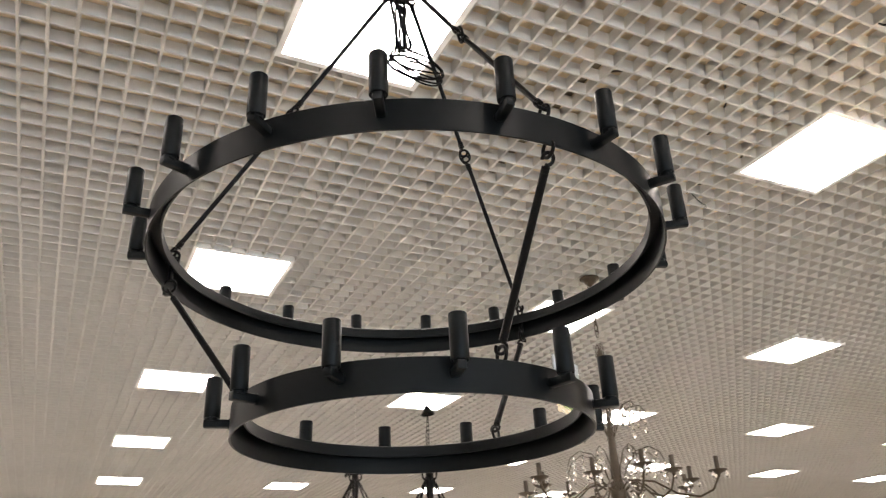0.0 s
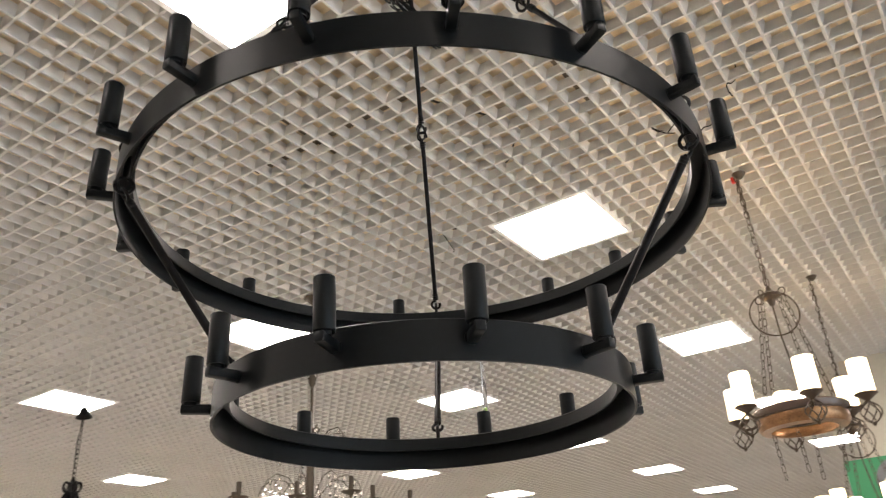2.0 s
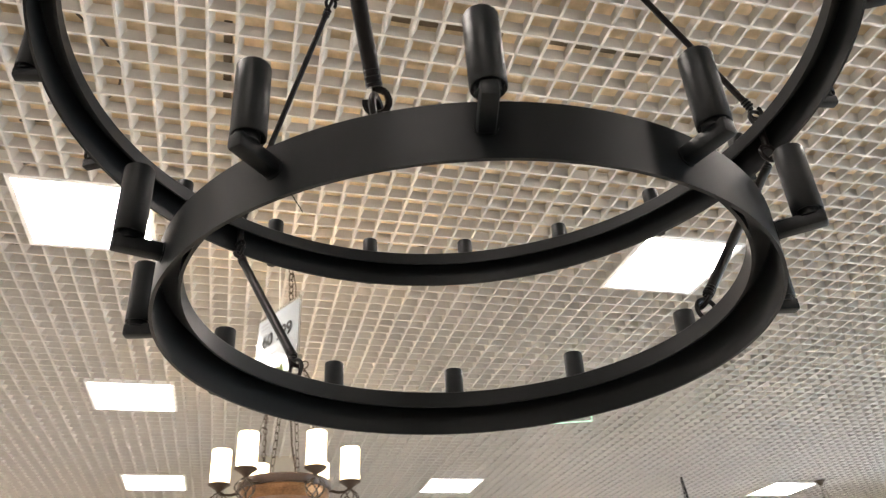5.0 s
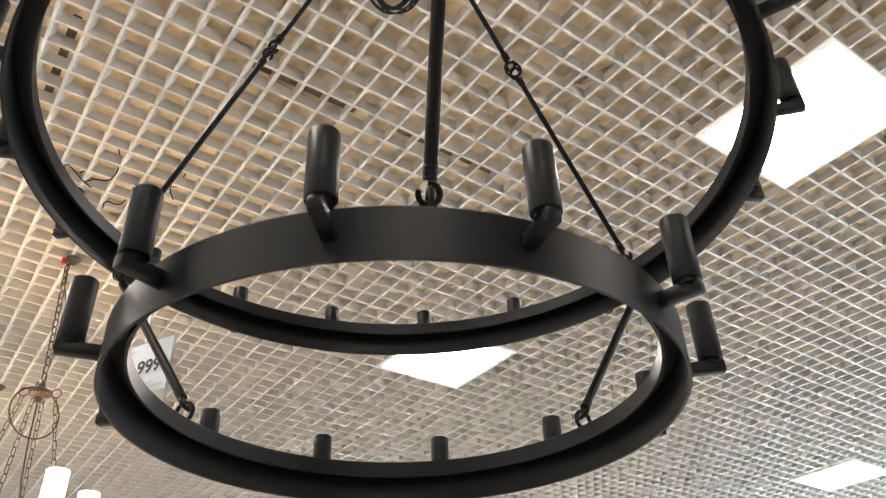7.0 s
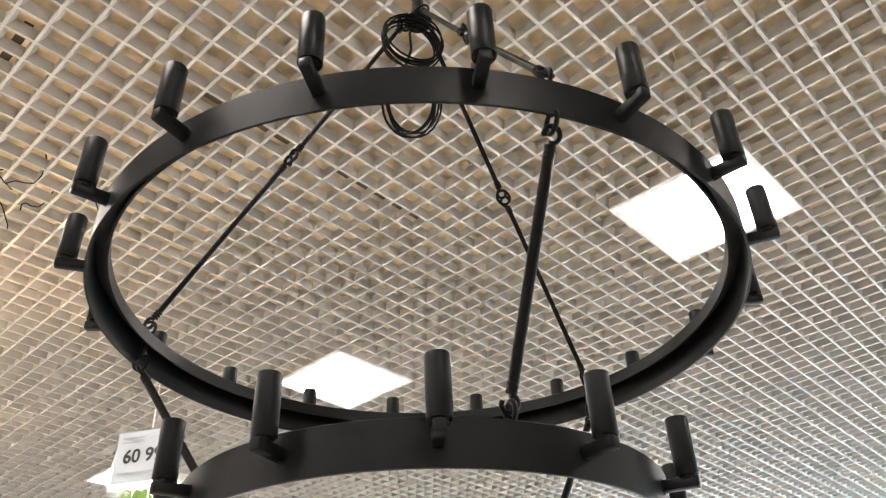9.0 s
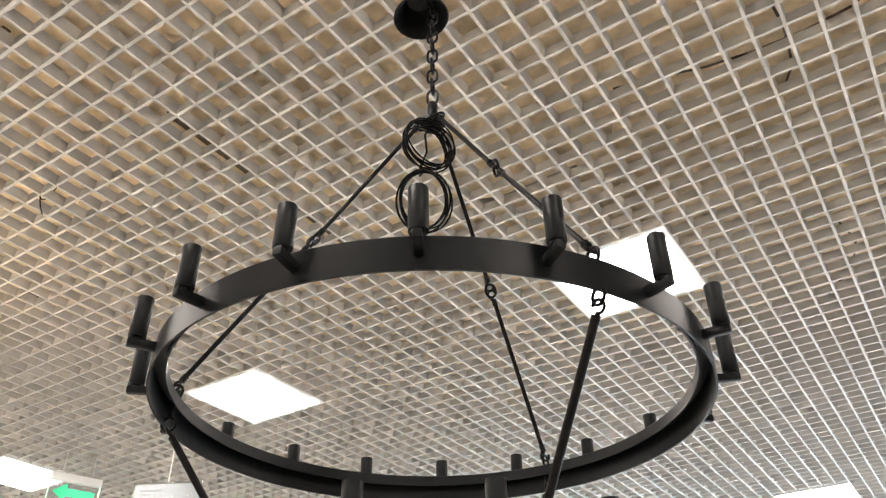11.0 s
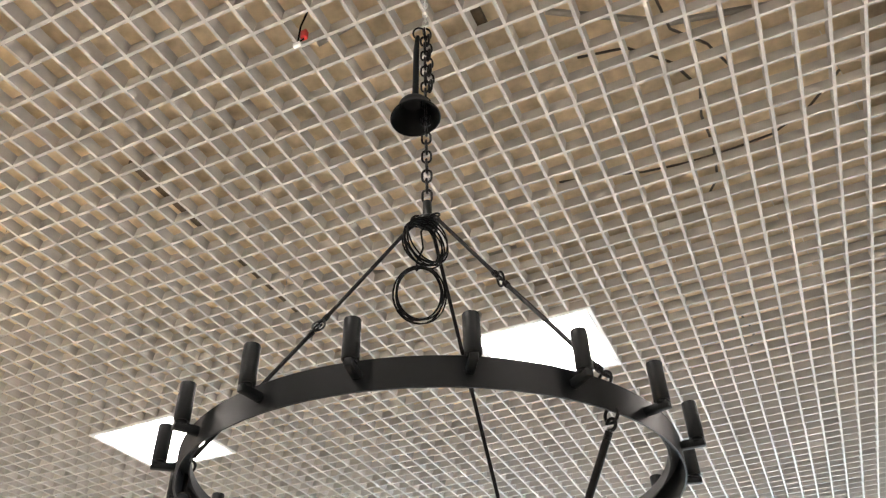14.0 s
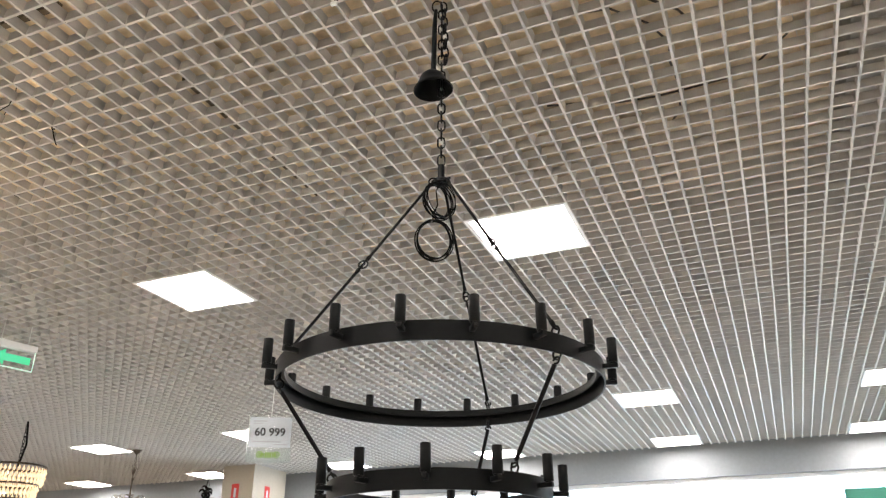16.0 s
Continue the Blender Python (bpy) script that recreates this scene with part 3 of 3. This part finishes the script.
crystal_chandelier(-2.49, -2.67, 2.365, 12, 0.58, "aged brass chandelier with bare candle cups and crystal drops")


def iron_chandelier(x, y, zbell, zbody, label, bell=True):
    e = thing("iron_chandelier", (x, y, zbody), label, "chandelier", "dark iron chandeliers")
    t, b = CEIL - zbody, zbell - zbody
    if bell:
        chain("steel_link", e, [(0, 0, b + 0.05), (0, 0, t + 0.03)], 0.03, 0.015, 0.0014, STEEL, "bright zinc chain link")
    else:
        part("wire", mesh_of("wire", *tube([(0, 0, b), (0.004, 0, t + 0.03)], 0.0018, 6), STEEL), e, "thin steel wire")
        leaf = mesh_of("leaf", *tube([(0.01, 0, 0.02), (0.05, 0.01, 0.07), (0.085, 0, 0.06), (0.11, -0.01, 0.02)], [0.006, 0.02, 0.017, 0.003], 6), IRON, True)
        for q in range(7):
            part("leaf", leaf, e, "dark forged leaf", pose(0, 0, 0.03 * (q % 3), 0, -20 * (q % 2), 51 * q + 8))
    if bell:
        part("canopy", mesh_of("canopy", *lathe([(0.056, -0.03), (0.06, -0.026), (0.05, -0.012), (0.03, 0.012), (0.024, 0.036), (0.01, 0.05), (0.0001, 0.052), (0.0001, 0.04), (0.02, 0.03), (0.046, -0.014)], 28, closed=True), IRON, True), e, "dark bell-shaped canopy", pose(0, 0, b, 4, 5, 0))
    chain("chain_link", e, [(0, 0, 0.08), (0, 0, b)], 0.04, 0.02, 0.0026, IRON)
    part("cable", mesh_of("cable", *tube([(0.0, 0.01, b - 0.02), (0.03, 0.02, b * 0.6), (0.015, 0.01, 0.08)], 0.003, 6), CABLE, True), e)
    part("collar", mesh_of("collar", *lathe([(0.0001, 0.09), (0.012, 0.085), (0.02, 0.05), (0.03, 0.02), (0.028, 0.0), (0.036, -0.03), (0.03, -0.12), (0.02, -0.3), (0.0001, -0.32)], 20), IRON, True), e)
    curl = [(0.02 + 0.045 * (1 - 0.07 * i) * (1 - math.cos(0.55 * i)) * 0.75, 0, 0.01 + 0.05 * (1 - 0.06 * i) * math.sin(0.55 * i)) for i in range(11)]
    curl_m = mesh_of("scroll", *tube(curl, 0.0065, 7), IRON, True)
    arm_m = mesh_of("arm", *tube([(0.025, 0, 0.0), (0.06, 0, -0.07), (0.12, 0, -0.18), (0.24, 0, -0.30), (0.36, 0, -0.30), (0.4, 0, -0.22)], 0.0075, 7), IRON, True)
    for k in range(8):
        part("scroll", curl_m, e, "", pose(0, 0, 0, 0, 0, 45 * k))
        part("arm", arm_m, e, "", pose(0, 0, 0, 0, 0, 45 * k + 20))
    return e


iron_chandelier(-2.22, -4.71, 3.27, 2.73, "dark forged iron chandelier with scrolls on a chain")
iron_chandelier(-2.09, -6.12, 3.16, 2.95, "dark forged iron chandelier with leaf scrolls", False)
iron_chandelier(-7.1, 7.86, 3.52, 3.24, "dark iron pendant chandelier near the far column", False)


def drum_chandelier(x, y, ztop, label):
    e = thing("drum_chandelier", (x, y, ztop), label, "chandelier")
    part("frame", mesh_of("frame", *merge(torus((0, 0, 0), 0.30, 0.012, (0, 0, 1), 40, 6), torus((0, 0, -0.2), 0.25, 0.012, (0, 0, 1), 40, 6), torus((0, 0, -0.36), 0.16, 0.012, (0, 0, 1), 32, 6)), BRASS, True), e)
    bead = mesh_of("crystal_drop", *drop_mesh(0.075, 0.016), AMBER)
    for r, z, n in ((0.30, -0.01, 40), (0.295, -0.07, 40), (0.285, -0.13, 38), (0.25, -0.20, 34), (0.24, -0.26, 34), (0.16, -0.36, 20)):
        for k in range(n):
            a = 360 * k / n + 40 * z
            part("crystal_drop", bead, e, "", pose(*polar(r, a, z - 0.006 * (k % 2)), 0, 0, a))
    chain("chain_link", e, [(0, 0, 0.02), (0, 0, CEIL - ztop)], 0.05, 0.024, 0.004, IRON)
    part("cable", mesh_of("cable", *tube([(0, 0, 0.0), (0.03, 0.02, 0.25), (0, 0, CEIL - ztop)], 0.012, 6), IRON, True), e, "gathered dark sleeve over the chain")
    return e


drum_chandelier(-7.15, 4.6, 3.17, "tiered crystal drum chandelier glowing warm amber")
crystal_chandelier(-7.21, 6.45, 2.64, 10, 0.5, "brass chandelier with crystal drops by the far wall")

# ---- exit sign ----
sign = thing("exit_sign", (-4.44, 2.11, 3.45), "hanging green glowing exit sign with an arrow", "exit sign")
sign.rotation_euler[2] = radians(72)
part("housing", mesh_of("housing", *box(-0.17, -0.03, 0.045, 0.17, 0.03, 0.095, 0.006), FRAMEW), sign, "white housing")
part("plate", mesh_of("plate", *box(-0.165, -0.004, -0.10, 0.165, 0.004, 0.045), SIGNC), sign, "clear acrylic sheet")
for nm, bx4 in (("plate_edge", (-0.168, -0.005, -0.104, 0.168, 0.005, -0.098)), ("plate_edge", (-0.170, -0.005, -0.098, -0.165, 0.005, 0.045)), ("plate_edge", (0.165, -0.005, -0.098, 0.170, 0.005, 0.045))):
    part(nm, mesh_of(nm, *box(*bx4), SIGNE), sign, "pale green glowing edge")
for s in (-1, 1):
    yy = s * 0.0062
    arrow = ([(-0.14, yy, -0.03), (-0.05, yy, 0.035), (-0.05, yy, 0.0), (0.14, yy, 0.0), (0.14, yy, -0.055), (-0.05, yy, -0.055), (-0.05, yy, -0.09)],
             [(0, 1, 2, 3, 4, 5, 6)])
    part("arrow", mesh_of("arrow", *arrow, SIGNG), sign, "green arrow")
for sx in (-0.1, 0.1):
    part("suspension", mesh_of("suspension", *tube([(sx, 0, 0.09), (sx, 0, CEIL - 3.45 + 0.02)], 0.004, 6), STEEL), sign)

# ---- posters, notices and the sign in the window ----
poster = thing("poster", (-6.676, -0.065, 2.845), "green poster with a dark disc and pale arcs on the column", "poster")
part("sheet", mesh_of("sheet", *box(0, -0.395, -1.4, 0.003, 0.395, 0.0), GREEN), poster)
part("round_shape", mesh_of("round_shape", *move(lathe([(0.0001, 0), (0.18, 0), (0.185, 0.003), (0.0001, 0.004)], 40), pose(0.003, 0.0, -0.20, 0, 90, 0)), GREYPRINT), poster, "dark grey printed disc")
for r in (0.045, 0.085, 0.125):
    pts = [(0.0075, 0.01 + r * math.sin(radians(a)), -0.21 + r * math.cos(radians(a))) for a in range(-5, 96, 10)]
    part("arc", mesh_of("arc", *tube(pts, 0.007, 6), PALEPRINT, True), poster, "pale printed arc")
part("pale_shape", mesh_of("pale_shape", *move(lathe([(0.0001, 0), (0.07, 0), (0.072, 0.002), (0.0001, 0.003)], 24), pose(0.0065, -0.08, -0.24, 0, 90, 0)), PALEPRINT), poster, "pale printed patch")
for loc, rz in (((-6.68, 7.996, 3.42), 0), ((-6.366, 8.36, 3.41), 90)):
    n = thing("notice", loc, "red notice plate on the cream column", "notice", "red notices")
    n.rotation_euler[2] = radians(rz)
    part("plate", mesh_of("plate", *box(-0.065, -0.004, -0.3, 0.065, 0, 0.0), RED), n)
    part("white_band", mesh_of("white_band", *box(-0.02, -0.006, -0.2, 0.02, -0.004, -0.06), PAPER), n, "pale printed band")
wsign = thing("window_sign", (1.55, Y1 - 0.004, 3.07), "dark green sign board in the bright shop window", "sign")
part("board", mesh_of("board", *box(0, -0.02, -0.7, 3.2, 0.066, 0.0, 0.004), DKGREEN), wsign)
part("round_mark", mesh_of("round_mark", *move(lathe([(0.0001, 0), (0.16, 0), (0.16, 0.004), (0.0001, 0.005)], 32), pose(0.62, -0.02, -0.2, 90, 0, 0)), PALEPRINT), wsign, "pale round mark")

# ---- above the grid: ducts, cables, hangers ----
tagged(new("air_duct", mesh_of("air_duct", *box(1.4, -6, CEIL + 0.25, 1.7, 8, CEIL + 0.45, 0.01), DUCT)), "dull galvanised air duct above the open ceiling", "duct", kind="structure")
for x0, y0, x1, y1 in ((-1.29, 0.18, -1.255, 0.62), (-1.285, 0.80, -1.25, 1.30), (-1.30, -1.9, -1.26, -0.85), (-1.84, -0.375, -1.42, -0.345), (0.09, 0.09, 0.13, 0.19), (-1.45, -1.50, -1.02, -1.465)):
    tagged(new("carrier_rail", mesh_of("carrier_rail", *box(x0, y0, CEIL + 0.05, x1, y1, CEIL + 0.075, 0.003), RUST)), "dark brown steel carrier rail lying on the grid", "rail", "carrier rails")
rng = random.Random(4)
for k in range(15):
    x, y = rng.uniform(-4.5, 2.0), rng.uniform(-3.5, 4.5)
    pts = []
    a = rng.uniform(0, 6.28)
    for i in range(8):
        pts.append((x, y, CEIL + 0.056 + 0.02 * math.sin(i * 1.7 + k) + 0.02))
        a += rng.uniform(-0.6, 0.6)
        x += 0.16 * math.cos(a)
        y += 0.16 * math.sin(a)
    tagged(new("ceiling_cable", mesh_of("ceiling_cable", *tube(pts, 0.005, 6), LOOSE, True)), "dark loose cable lying above the grid ceiling", "cable", "loose cables")
for k in range(40):
    x, y = -0.613 + 0.1 * rng.randint(-45, 28) , 1.774 + 0.1 * rng.randint(-50, 30)
    tagged(new("hanger_wire", mesh_of("hanger_wire", *tube([(x, y + 0.05, CEIL + 0.03), (x + 0.004, y + 0.05, SLABZ)], 0.0016, 5), STEEL)), "thin steel hanger wire holding the grid", "wire", "hanger wires")
# curled wire ends that poke down through the grid
for k, (x, y, s) in enumerate(((-2.04, -0.09, 0.10), (-2.2, 0.02, 0.08), (-2.0, 0.2, 0.05), (-2.15, -0.14, 0.12), (-2.39, -0.06, 0.09), (-2.41, -1.56, 0.07))):
    pts = [(x + s * 0.6 * math.cos(0.55 * i + k), y + s * 0.6 * math.sin(0.55 * i + k), CEIL + 0.07 - 0.022 * i + 0.02 * math.sin(i * 1.3 + k)) for i in range(8)]
    tagged(new("loose_wire", mesh_of("loose_wire", *tube(pts, 0.0026, 6), CABLE, True)), "black curled wire end poking through the grid ceiling", "wire", "loose wire ends")
for k, (x0, y0, x1, y1) in enumerate(((-0.4, 0.05, 0.25, -0.15), (0.3, 0.25, 1.0, 0.55), (-0.9, 1.2, -0.2, 1.35))):
    tagged(new("conduit", mesh_of("conduit", *tube([(x0, y0, CEIL + 0.10), ((x0 + x1) / 2, (y0 + y1) / 2 + 0.05, CEIL + 0.085), (x1, y1, CEIL + 0.11)], 0.011, 8), DUCT, True)), "dull grey flexible conduit lying above the grid", "conduit", "conduits")
# a spare lead with a red connector
lead = thing("spare_lead", (-0.372, -0.059, CEIL), "short spare lead with a red connector poking through the grid", "cable")
part("wire", mesh_of("wire", *tube([(0.0, 0, 0.12), (-0.02, 0.0, 0.05), (-0.03, 0.01, 0.0), (-0.02, 0.0, -0.03), (0, 0, -0.02)], 0.003, 6), CABLE, True), lead)
part("connector", mesh_of("connector", *box(-0.012, -0.008, -0.02, 0.008, 0.008, 0.015, 0.002), RED), lead, "red connector")
part("clip", mesh_of("clip", *box(-0.036, -0.006, -0.045, -0.012, 0.006, -0.03, 0.002), FRAMEW), lead, "white clip")
